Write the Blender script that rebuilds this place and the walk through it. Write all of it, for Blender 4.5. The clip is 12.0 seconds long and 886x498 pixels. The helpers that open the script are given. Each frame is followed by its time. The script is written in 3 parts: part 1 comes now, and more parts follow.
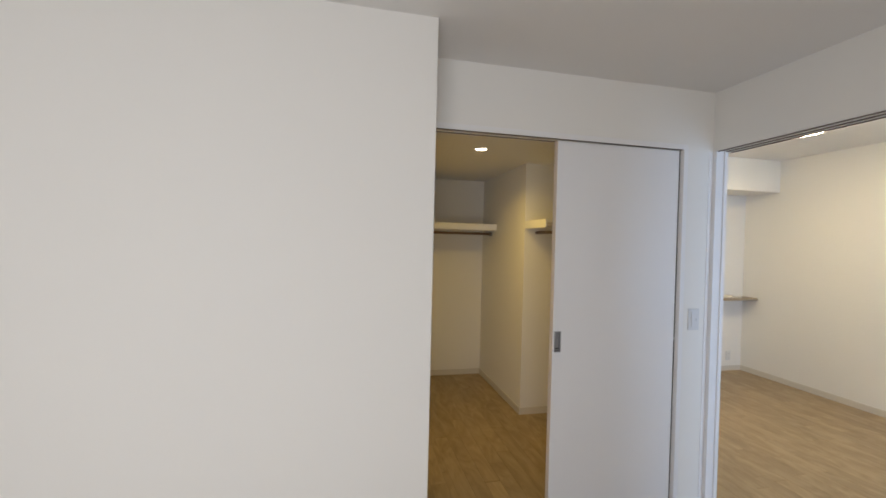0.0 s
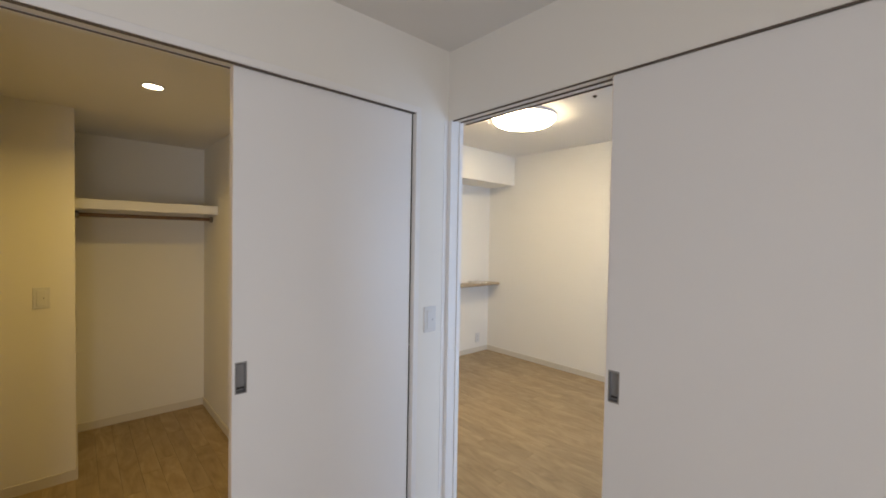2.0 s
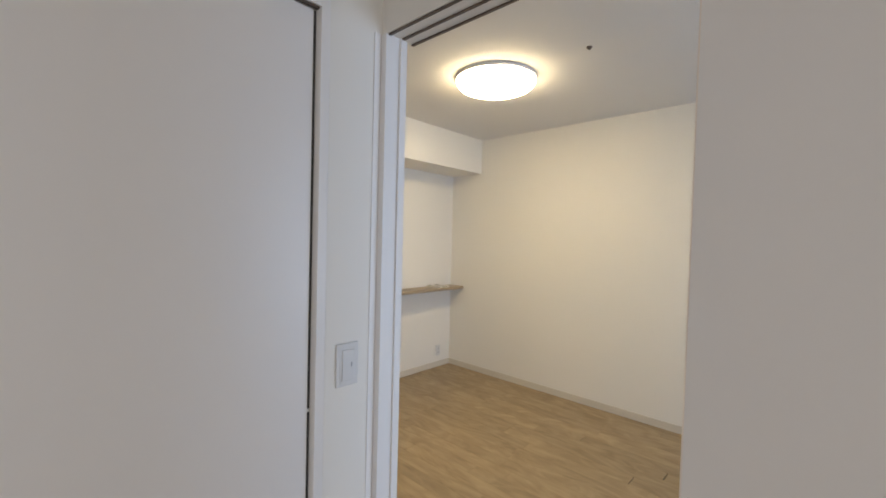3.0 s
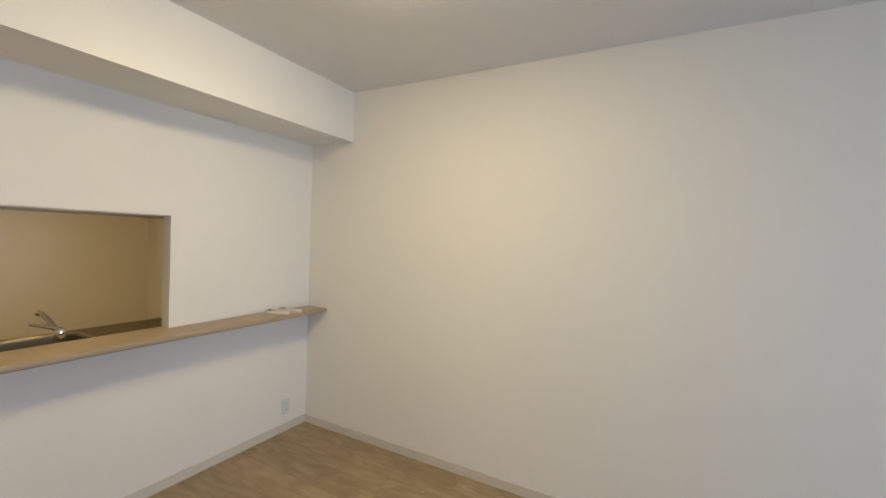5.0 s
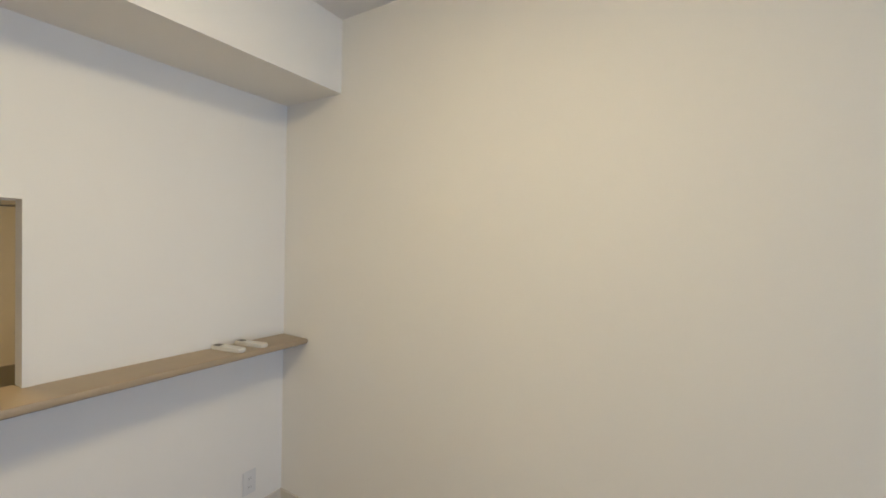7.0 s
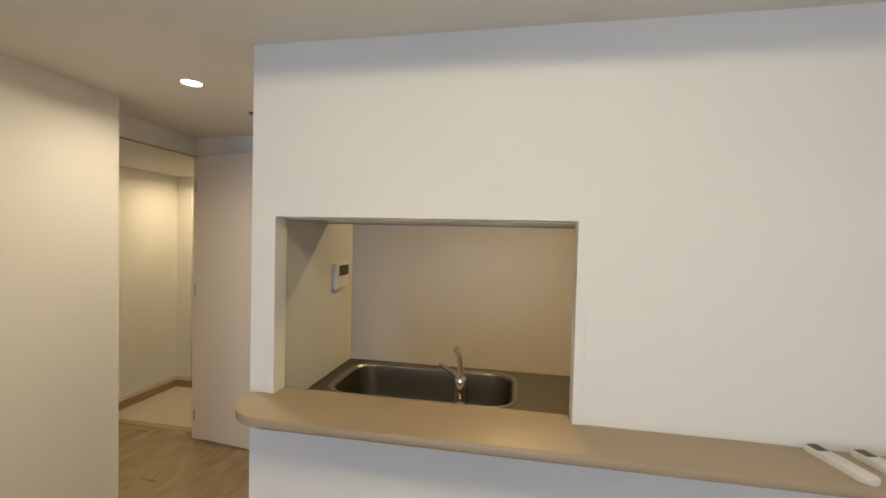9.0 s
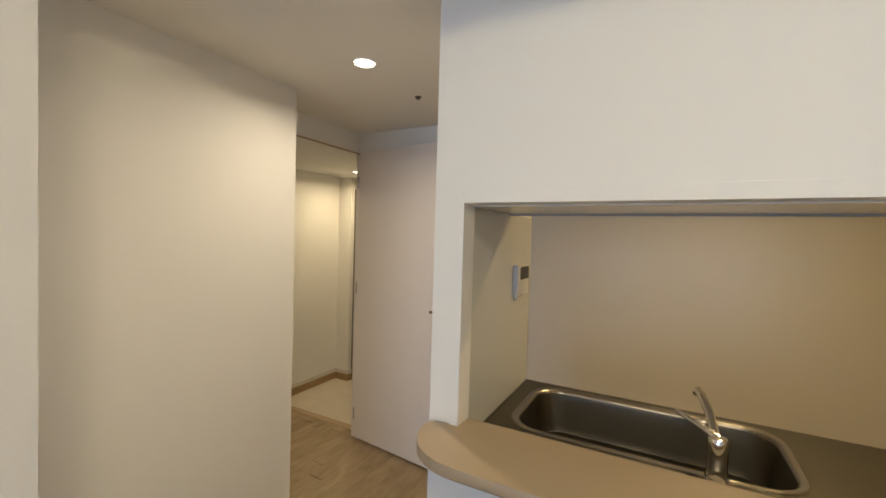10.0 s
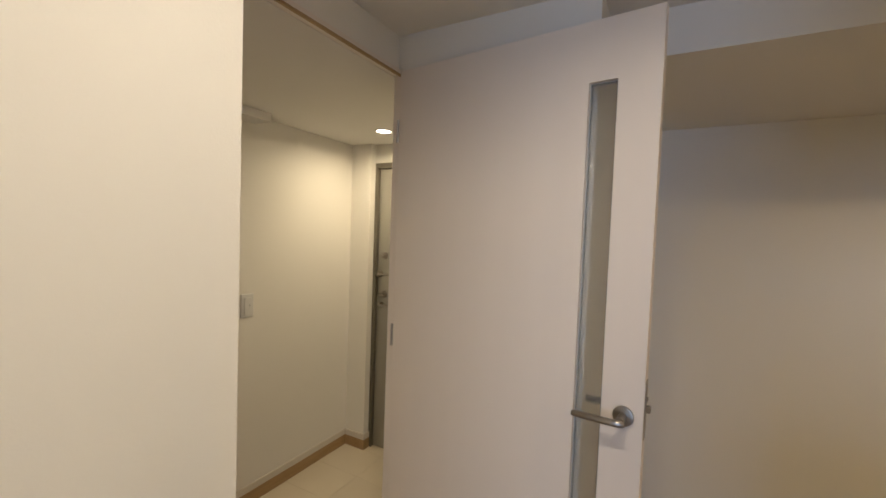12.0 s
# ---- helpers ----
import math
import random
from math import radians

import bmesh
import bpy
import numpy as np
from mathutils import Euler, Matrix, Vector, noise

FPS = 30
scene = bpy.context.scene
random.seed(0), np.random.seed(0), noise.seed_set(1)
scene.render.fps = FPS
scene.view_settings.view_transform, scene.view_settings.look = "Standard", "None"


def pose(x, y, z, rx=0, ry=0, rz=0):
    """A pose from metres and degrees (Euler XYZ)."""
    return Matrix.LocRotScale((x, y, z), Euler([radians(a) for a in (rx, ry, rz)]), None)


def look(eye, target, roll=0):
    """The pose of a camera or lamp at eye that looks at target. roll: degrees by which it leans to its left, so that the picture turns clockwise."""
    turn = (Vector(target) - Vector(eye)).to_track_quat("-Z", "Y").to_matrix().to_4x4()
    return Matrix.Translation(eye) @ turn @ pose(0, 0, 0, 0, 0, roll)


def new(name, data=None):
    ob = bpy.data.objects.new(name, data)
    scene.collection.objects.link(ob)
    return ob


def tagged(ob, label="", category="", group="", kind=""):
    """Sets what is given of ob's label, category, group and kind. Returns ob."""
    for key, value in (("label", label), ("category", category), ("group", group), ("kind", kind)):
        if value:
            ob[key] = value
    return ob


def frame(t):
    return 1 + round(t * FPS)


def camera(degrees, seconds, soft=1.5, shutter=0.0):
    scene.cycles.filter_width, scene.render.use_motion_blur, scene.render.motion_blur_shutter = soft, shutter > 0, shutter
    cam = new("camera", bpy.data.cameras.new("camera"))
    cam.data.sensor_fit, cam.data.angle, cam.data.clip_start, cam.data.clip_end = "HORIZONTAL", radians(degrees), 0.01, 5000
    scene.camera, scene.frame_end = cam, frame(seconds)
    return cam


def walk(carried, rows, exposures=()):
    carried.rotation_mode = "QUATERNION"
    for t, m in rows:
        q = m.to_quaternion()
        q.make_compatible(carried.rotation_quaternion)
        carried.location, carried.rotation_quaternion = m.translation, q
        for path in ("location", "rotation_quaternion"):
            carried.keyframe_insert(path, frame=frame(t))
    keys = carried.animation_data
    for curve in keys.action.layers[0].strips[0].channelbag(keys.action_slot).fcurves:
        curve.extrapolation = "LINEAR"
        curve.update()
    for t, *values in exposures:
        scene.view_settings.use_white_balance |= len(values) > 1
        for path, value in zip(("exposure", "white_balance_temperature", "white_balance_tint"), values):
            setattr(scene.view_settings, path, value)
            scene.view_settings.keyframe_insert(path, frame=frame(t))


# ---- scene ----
# the eye walks from the bedroom through the wide opening, past the bar counter, to the hall door
cam = camera(94.7, 12.0, soft=1.7)
PATH = [
    (0, (-2.016, -1.942, 1.492), (-1.571, 0.008, 1.462), 1.4),
    (0.5, (-1.981, -1.964, 1.483), (-1.189, -0.128, 1.453), 1.3),
    (1, (-1.804, -1.876, 1.473), (-0.743, -0.182, 1.436), 1.2),
    (1.5, (-1.594, -1.737, 1.486), (-0.357, -0.165, 1.441), 1.1),
    (2, (-1.358, -1.481, 1.475), (-0.02, 0.004, 1.426), 1.0),
    (2.5, (-1.071, -1.217, 1.465), (0.333, 0.206, 1.406), 1.2),
    (3, (-0.763, -0.978, 1.456), (0.7, 0.385, 1.402), 1.5),
    (3.2, (-0.641, -0.851, 1.464), (0.857, 0.473, 1.405), 1.2),
    (4.8, (0.362, -0.286, 1.498), (2.105, 0.693, 1.44), 2.4),
    (5, (0.457, -0.265, 1.485), (2.214, 0.689, 1.434), 2.2),
    (5.5, (0.744, -0.172, 1.48), (2.536, 0.716, 1.428), 2.1),
    (6, (0.969, -0.079, 1.45), (2.774, 0.781, 1.409), 1.8),
    (6.5, (1.167, 0.082, 1.442), (2.955, 0.977, 1.413), 1.3),
    (6.7, (1.228, 0.16, 1.443), (3.01, 1.067, 1.413), 1.3),
    (8.3, (1.572, 0.692, 1.496), (1.9, 2.664, 1.436), 1.5),
    (8.5, (1.586, 0.758, 1.494), (1.689, 2.754, 1.442), 1.6),
    (9, (1.558, 0.857, 1.494), (1.197, 2.824, 1.439), 1.4),
    (9.5, (1.425, 0.942, 1.484), (0.713, 2.81, 1.423), 1.6),
    (10, (1.203, 1.139, 1.459), (0.256, 2.9, 1.399), 1.7),
    (10.5, (0.912, 1.352, 1.466), (-0.161, 3.037, 1.402), 1.83),
    (11, (0.598, 1.597, 1.463), (-0.526, 3.250, 1.400), 2.0),
    (11.5, (0.358, 1.892, 1.473), (-0.741, 3.561, 1.388), 1.97),
    (12, (0.176, 2.169, 1.464), (-0.784, 3.922, 1.380), 2.07),
]
EXPOSURES = [(0, 0.05, 6500, 12), (1.5, 0.1, 6550, 13), (2.5, 0.0, 6850, 14), (3, -0.12, 6850, 13), (5.5, -0.15, 6520, 12), (6.5, -0.22, 6450, 12), (8.5, -0.04, 6350, 12), (9.5, -0.04, 6300, 12), (10.5, 0.0, 6050, 14), (12, 0.0, 5950, 15)]
walk(cam, [(t, look(eye, target, roll)) for t, eye, target, roll in PATH], EXPOSURES)

# ---- light: overcast daylight from the window side, warm lamps inside ----
world = bpy.data.worlds.new("sky")
scene.world = world
world.use_nodes = True
wn = world.node_tree.nodes
sky = wn.new("ShaderNodeTexSky")
sky.sky_type, sky.sun_disc = "NISHITA", False
sky.sun_elevation, sky.sun_rotation = radians(40), radians(150)
world.node_tree.links.new(sky.outputs[0], wn["Background"].inputs[0])
wn["Background"].inputs[1].default_value = 0.1
sun = new("sun", bpy.data.lights.new("sun", "SUN"))
sun.data.energy, sun.data.angle, sun.data.color = 1.0, radians(12), (1.0, 0.96, 0.9)
sun.matrix_world = look((0, 0, 30), (-10, 15, 0))


def area(name, where, toward, sx, sy, watts, colour, disk=False, spread=180):
    lamp = bpy.data.lights.new(name, "AREA")
    lamp.shape = "DISK" if disk else "RECTANGLE"
    lamp.size = sx
    if not disk:
        lamp.size_y = sy
    lamp.energy, lamp.color = watts, colour
    lamp.spread = radians(spread)
    ob = new(name, lamp)
    ob.matrix_world = look(where, toward)
    return ob


DAY, DAY2 = (0.92, 0.955, 1.0), (0.47, 0.68, 1.0)
WARM, AMBER = (1.0, 0.83, 0.57), (1.0, 0.69, 0.16)
area("daylight_bedroom", (-2.55, -3.22, 1.05), (-2.55, 0, 1.05), 1.4, 1.75, 39.5, DAY)
area("daylight_living", (1.15, -3.22, 1.15), (1.15, 0, 1.15), 1.7, 1.9, 33, DAY2, spread=135)
LAMP_LIVING = 36.5


# ---- materials ----
def material(name):
    m = bpy.data.materials.new(name)
    m.use_nodes = True
    return m, m.node_tree.nodes, m.node_tree.links, m.node_tree.nodes["Principled BSDF"]


def surface(name, a, b, rough=0.5, scale=(3, 3, 3), metal=0.0, fine=180.0, bump=0.04, spread=0.08, spec=0.5, per_piece=0.0, streak=0.0):
    """Two tones by a coarse noise, fine grain as relief, roughness that varies."""
    m, n, l, p = material(name)
    tc = n.new("ShaderNodeTexCoord")
    mp = n.new("ShaderNodeMapping")
    mp.inputs["Scale"].default_value = scale
    l.new(tc.outputs["Object"], mp.inputs[0])
    big = n.new("ShaderNodeTexNoise")
    big.inputs["Scale"].default_value, big.inputs["Detail"].default_value = 1.0, 5
    l.new(mp.outputs[0], big.inputs["Vector"])
    mix = n.new("ShaderNodeMix")
    mix.data_type = "RGBA"
    mix.inputs["A"].default_value, mix.inputs["B"].default_value = (*a, 1), (*b, 1)
    l.new(big.outputs[0], mix.inputs["Factor"])
    tone = mix.outputs["Result"]
    if per_piece:
        info = n.new("ShaderNodeObjectInfo")
        hsv = n.new("ShaderNodeHueSaturation")
        rng = n.new("ShaderNodeMapRange")
        rng.inputs["To Min"].default_value, rng.inputs["To Max"].default_value = 1 - per_piece, 1 + per_piece
        l.new(info.outputs["Random"], rng.inputs[0])
        l.new(rng.outputs[0], hsv.inputs["Value"])
        l.new(tone, hsv.inputs["Color"])
        add = n.new("ShaderNodeVectorMath")
        add.operation = "ADD"
        off = n.new("ShaderNodeVectorMath")
        off.operation = "SCALE"
        off.inputs[0].default_value = (37, 91, 13)
        l.new(info.outputs["Random"], off.inputs["Scale"])
        l.new(mp.outputs[0], add.inputs[0])
        l.new(off.outputs[0], add.inputs[1])
        l.new(add.outputs[0], big.inputs["Vector"])
        tone = hsv.outputs[0]
    l.new(tone, p.inputs["Base Color"])
    grain = n.new("ShaderNodeTexNoise")
    grain.inputs["Scale"].default_value, grain.inputs["Detail"].default_value = fine, 3
    if streak:
        mp2 = n.new("ShaderNodeMapping")
        mp2.inputs["Scale"].default_value = (1, streak, 1)
        l.new(tc.outputs["Object"], mp2.inputs[0])
        l.new(mp2.outputs[0], grain.inputs["Vector"])
    else:
        l.new(tc.outputs["Object"], grain.inputs["Vector"])
    bp = n.new("ShaderNodeBump")
    bp.inputs["Strength"].default_value, bp.inputs["Distance"].default_value = bump, 0.01
    l.new(grain.outputs[0], bp.inputs["Height"])
    l.new(bp.outputs[0], p.inputs["Normal"])
    rr = n.new("ShaderNodeMapRange")
    rr.inputs["To Min"].default_value, rr.inputs["To Max"].default_value = max(0.02, rough - spread), rough + spread
    l.new(big.outputs[0], rr.inputs[0])
    l.new(rr.outputs[0], p.inputs["Roughness"])
    p.inputs["Metallic"].default_value = metal
    p.inputs["Specular IOR Level"].default_value = spec
    return m


def wood(name, dark, light, rough, along, per_piece=0.0, fine_mix=0.35, blotch=(9, 1.3, 4, 1.2), islands=False):
    """Boards with grain drawn out along one axis (0 x, 1 y, 2 z), cathedral streaks and fine pores."""
    m, n, l, p = material(name)
    tc = n.new("ShaderNodeTexCoord")
    info = n.new("ShaderNodeNewGeometry" if islands else "ShaderNodeObjectInfo")
    chance = info.outputs["Random Per Island"] if islands else info.outputs["Random"]
    off = n.new("ShaderNodeVectorMath")
    off.operation = "SCALE"
    off.inputs[0].default_value = (53, 29, 17)
    l.new(chance, off.inputs["Scale"])
    add = n.new("ShaderNodeVectorMath")
    add.operation = "ADD"
    l.new(tc.outputs["Object"], add.inputs[0])
    l.new(off.outputs[0], add.inputs[1])

    def stretched(cross, run, detail, distort):
        mp = n.new("ShaderNodeMapping")
        s = [cross] * 3
        s[along] = run
        mp.inputs["Scale"].default_value = s
        l.new(add.outputs[0], mp.inputs[0])
        t = n.new("ShaderNodeTexNoise")
        t.inputs["Scale"].default_value, t.inputs["Detail"].default_value = 1, detail
        t.inputs["Distortion"].default_value = distort
        l.new(mp.outputs[0], t.inputs["Vector"])
        return t.outputs[0]

    broad, fine = stretched(*blotch), stretched(120, 5, 3, 0.2)
    ramp = n.new("ShaderNodeValToRGB")
    ramp.color_ramp.elements[0].position, ramp.color_ramp.elements[1].position = 0.3, 0.7
    ramp.color_ramp.elements[0].color, ramp.color_ramp.elements[1].color = (*dark, 1), (*light, 1)
    l.new(broad, ramp.inputs[0])
    hsv = n.new("ShaderNodeHueSaturation")
    rng = n.new("ShaderNodeMapRange")
    rng.inputs["To Min"].default_value, rng.inputs["To Max"].default_value = 1 - per_piece, 1 + per_piece
    l.new(chance, rng.inputs[0])
    l.new(rng.outputs[0], hsv.inputs["Value"])
    l.new(ramp.outputs[0], hsv.inputs["Color"])
    mul = n.new("ShaderNodeMix")
    mul.data_type, mul.blend_type = "RGBA", "MULTIPLY"
    mul.inputs["Factor"].default_value = fine_mix
    l.new(hsv.outputs[0], mul.inputs["A"])
    fr = n.new("ShaderNodeMapRange")
    fr.inputs["From Min"].default_value, fr.inputs["From Max"].default_value = 0.35, 0.6
    fr.inputs["To Min"].default_value = 0.45
    l.new(fine, fr.inputs[0])
    l.new(fr.outputs[0], mul.inputs["B"])
    l.new(mul.outputs["Result"], p.inputs["Base Color"])
    rr = n.new("ShaderNodeMapRange")
    rr.inputs["To Min"].default_value, rr.inputs["To Max"].default_value = rough + 0.1, rough - 0.06
    l.new(broad, rr.inputs[0])
    l.new(rr.outputs[0], p.inputs["Roughness"])
    bp = n.new("ShaderNodeBump")
    bp.inputs["Strength"].default_value, bp.inputs["Distance"].default_value = 0.05, 0.004
    l.new(fine, bp.inputs["Height"])
    l.new(bp.outputs[0], p.inputs["Normal"])
    return m


def glow(name, colour, strength):
    m, n, l, p = material(name)
    p.inputs["Base Color"].default_value = (0.9, 0.9, 0.88, 1)
    p.inputs["Emission Color"].default_value = (*colour, 1)
    p.inputs["Emission Strength"].default_value = strength
    return m


PAPER = surface("wallpaper", (0.80, 0.78, 0.74), (0.77, 0.75, 0.71), 0.75, (0.8, 0.8, 0.5), fine=260, bump=0.045, spec=0.25)
CEIL = surface("ceiling_paper", (0.78, 0.77, 0.755), (0.74, 0.73, 0.715), 0.8, (0.7, 0.7, 0.7), fine=260, bump=0.06, spec=0.2)
PANELWHITE = surface("white_door_sheet", (0.79, 0.785, 0.79), (0.77, 0.765, 0.77), 0.36, (1.2, 1.2, 0.4), fine=90, bump=0.012, streak=0.1)
LEAFWHITE = surface("pinkish_white_door_sheet", (0.80, 0.735, 0.68), (0.77, 0.705, 0.65), 0.45, (14, 14, 0.8), fine=90, bump=0.012)
TRIM = surface("white_trim", (0.80, 0.79, 0.785), (0.77, 0.76, 0.755), 0.4, (2, 2, 2), fine=60, bump=0.01)
SKIRT = surface("beige_skirting", (0.64, 0.59, 0.52), (0.59, 0.545, 0.475), 0.5, (4, 4, 4), fine=60, bump=0.01)
SKIRTPALE = surface("pale_skirting", (0.66, 0.62, 0.56), (0.61, 0.57, 0.51), 0.5, (4, 4, 4), fine=60, bump=0.01)
SKIRTWOOD = wood("brown_skirting", (0.37, 0.24, 0.115), (0.43, 0.29, 0.15), 0.45, 1)
OAK = wood("oak_plank", (0.265, 0.190, 0.106), (0.39, 0.292, 0.172), 0.40, 1, 0.10, 0.16, (7, 2.4, 5, 2.6))
OAKJOINED = wood("oak_planks_joined", (0.265, 0.190, 0.106), (0.39, 0.292, 0.172), 0.40, 1, 0.10, 0.16, (7, 2.4, 5, 2.6), True)
GAP = surface("floor_underlay", (0.17, 0.115, 0.065), (0.20, 0.135, 0.08), 0.8)
BAR = surface("tan_counter_laminate", (0.365, 0.288, 0.198), (0.345, 0.270, 0.184), 0.38, (2.5, 10, 10), fine=260, bump=0.012, spread=0.05)
NOSING = wood("nosing_wood", (0.40, 0.28, 0.16), (0.48, 0.34, 0.2), 0.35, 0)
# Dark brownish base tone stands in for the dim kitchen the steel mirrors.
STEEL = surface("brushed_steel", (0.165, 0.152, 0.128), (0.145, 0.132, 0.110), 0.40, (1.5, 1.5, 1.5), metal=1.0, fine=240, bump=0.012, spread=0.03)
RIMSTEEL = surface("polished_steel", (0.33, 0.31, 0.275), (0.29, 0.27, 0.24), 0.33, (3, 3, 3), metal=1.0, fine=240, bump=0.006, spread=0.04)
CHROME = surface("chrome", (0.80, 0.79, 0.78), (0.76, 0.75, 0.74), 0.1, (9, 9, 9), metal=1.0, fine=40, bump=0.004, spread=0.04)
SATIN = surface("satin_nickel", (0.36, 0.33, 0.295), (0.31, 0.285, 0.25), 0.3, (20, 20, 20), metal=1.0, fine=200, bump=0.01)
PULL = surface("grey_pull", (0.42, 0.42, 0.43), (0.37, 0.37, 0.38), 0.4, (20, 20, 20), metal=0.8, fine=200, bump=0.01)
PULLBED = surface("dark_pull_bed", (0.30, 0.30, 0.31), (0.25, 0.25, 0.26), 0.45, (20, 20, 20), metal=0.5, fine=200, bump=0.01)
DARK = surface("dark_gap", (0.035, 0.033, 0.032), (0.05, 0.048, 0.046), 0.7, fine=60)
TRACK = surface("brown_rail", (0.10, 0.075, 0.06), (0.13, 0.10, 0.08), 0.5, fine=60)
PLASTIC = surface("white_plastic", (0.68, 0.68, 0.68), (0.64, 0.64, 0.64), 0.38, (9, 9, 9), fine=300, bump=0.008)
CREAM = surface("cream_plastic", (0.72, 0.69, 0.62), (0.68, 0.65, 0.58), 0.42, (9, 9, 9), fine=300, bump=0.008)
SCREEN = surface("dark_screen", (0.03, 0.025, 0.02), (0.045, 0.035, 0.03), 0.42, fine=40, bump=0.002)
TILE = surface("cream_floor_tile", (0.66, 0.59, 0.47), (0.58, 0.51, 0.40), 0.35, (5, 5, 5), fine=90, bump=0.02, per_piece=0.04)
GROUT = surface("tile_grout", (0.48, 0.43, 0.35), (0.42, 0.37, 0.30), 0.8, fine=160)
METALDOOR = surface("grey_steel_door", (0.36, 0.35, 0.31), (0.31, 0.30, 0.265), 0.4, (1, 1, 0.6), metal=0.2, fine=140, bump=0.02)
METALFRAME = surface("dark_steel_frame", (0.17, 0.155, 0.125), (0.14, 0.125, 0.10), 0.4, (3, 3, 3), metal=0.3, fine=120, bump=0.02)
CABINET = surface("cream_kitchen_panel", (0.76, 0.75, 0.69), (0.73, 0.72, 0.66), 0.22, (1, 1, 1), fine=40, bump=0.004)
SPLASH = surface("pale_green_panel", (0.59, 0.60, 0.585), (0.56, 0.57, 0.555), 0.2, (1, 1, 1), fine=40, bump=0.004)
RAILWOOD = wood("hanger_rail_wood", (0.17, 0.095, 0.05), (0.23, 0.13, 0.07), 0.4, 0)
ALU = surface("aluminium_frame", (0.55, 0.55, 0.56), (0.5, 0.5, 0.51), 0.4, (5, 5, 5), metal=0.9, fine=140, bump=0.01)
GREYPAD = surface("grey_rubber_key", (0.35, 0.36, 0.38), (0.31, 0.32, 0.34), 0.6, fine=80)
LAMPGLOW = glow("lamp_diffuser", (1.0, 0.83, 0.51), LAMP_LIVING)
SPOTGLOW = glow("downlight_lens", (1.0, 0.84, 0.58), 14.0)
FROST, _n, _l, _p = material("grey_glass")
_p.inputs["Base Color"].default_value = (0.60, 0.605, 0.59, 1)
_p.inputs["Specular IOR Level"].default_value = 0.15
_p.inputs["Roughness"].default_value = 0.22
_p.inputs["Transmission Weight"].default_value = 0.92
CLEAR, _n, _l, _p = material("clear_glass")
_p.inputs["Roughness"].default_value = 0.02
_p.inputs["Transmission Weight"].default_value = 1.0


# ---- building helpers ----
def box(bm, lo, hi, bevel=0.0, seg=2):
    g = bmesh.ops.create_cube(bm, size=1.0)
    vs = g["verts"]
    for v in vs:
        v.co = Vector([lo[i] + (v.co[i] + 0.5) * (hi[i] - lo[i]) for i in range(3)])
    if bevel:
        es = list({e for v in vs for e in v.link_edges})
        bmesh.ops.bevel(bm, geom=es, offset=bevel, segments=seg, profile=0.5, affect="EDGES")
    return bm


def boxes(*items, bevel=0.0):
    bm = bmesh.new()
    for lo, hi in items:
        box(bm, lo, hi, bevel)
    return bm


def lathe(profile, where, axis="z", seg=32):
    """A turned solid: (radius, height) pairs about an axis through where."""
    bm = bmesh.new()
    rings = []
    for r, h in profile:
        ring = []
        for k in range(seg):
            a = 2 * math.pi * k / seg
            u, v = r * math.cos(a), r * math.sin(a)
            co = {"z": (u, v, h), "y": (u, h, v), "x": (h, u, v)}[axis]
            ring.append(bm.verts.new(Vector(where) + Vector(co)))
        rings.append(ring)
    for p, q in zip(rings, rings[1:]):
        for k in range(seg):
            bm.faces.new((p[k], p[(k + 1) % seg], q[(k + 1) % seg], q[k]))
    bm.faces.new(rings[0])
    bm.faces.new(rings[-1])
    bmesh.ops.recalc_face_normals(bm, faces=bm.faces)
    return bm


def tube(points, radius, seg=12):
    """A round bar along points."""
    bm = bmesh.new()
    pts = [Vector(p) for p in points]
    rings = []
    for i, p in enumerate(pts):
        d = (pts[min(i + 1, len(pts) - 1)] - pts[max(i - 1, 0)]).normalized()
        side = d.cross(Vector((0, 0, 1)) if abs(d.z) < 0.9 else Vector((1, 0, 0))).normalized()
        up = side.cross(d)
        r = radius[i] if isinstance(radius, (list, tuple)) else radius
        rings.append([bm.verts.new(p + r * (math.cos(2 * math.pi * k / seg) * side + math.sin(2 * math.pi * k / seg) * up)) for k in range(seg)])
    for p, q in zip(rings, rings[1:]):
        for k in range(seg):
            bm.faces.new((p[k], p[(k + 1) % seg], q[(k + 1) % seg], q[k]))
    bm.faces.new(rings[0])
    bm.faces.new(rings[-1])
    bmesh.ops.recalc_face_normals(bm, faces=bm.faces)
    return bm


def rounded_plan(x0, y0, x1, y1, r, seg=8, corners=(1, 1, 1, 1)):
    """Outline of a rectangle with rounded corners, from the low corner round."""
    out = []
    for (cx, cy, a0), on in zip(((x0 + r, y0 + r, 180), (x1 - r, y0 + r, 270), (x1 - r, y1 - r, 0), (x0 + r, y1 - r, 90)), corners):
        if on:
            for k in range(seg + 1):
                a = radians(a0 + 90 * k / seg)
                out.append((cx + r * math.cos(a), cy + r * math.sin(a)))
        else:
            sx, sy = {180: (x0, y0), 270: (x1, y0), 0: (x1, y1), 90: (x0, y1)}[a0]
            out.append((sx, sy))
    return out


def slab(outline, z0, z1, bevel=0.0, seg=3):
    bm = bmesh.new()
    low = [bm.verts.new((x, y, z0)) for x, y in outline]
    high = [bm.verts.new((x, y, z1)) for x, y in outline]
    bm.faces.new(low[::-1])
    bm.faces.new(high)
    for k in range(len(low)):
        j = (k + 1) % len(low)
        bm.faces.new((low[k], low[j], high[j], high[k]))
    if bevel:
        es = [e for e in bm.edges if abs(e.verts[0].co.z - e.verts[1].co.z) < 1e-6]
        bmesh.ops.bevel(bm, geom=es, offset=bevel, segments=seg, profile=0.5, affect="EDGES")
    return bm


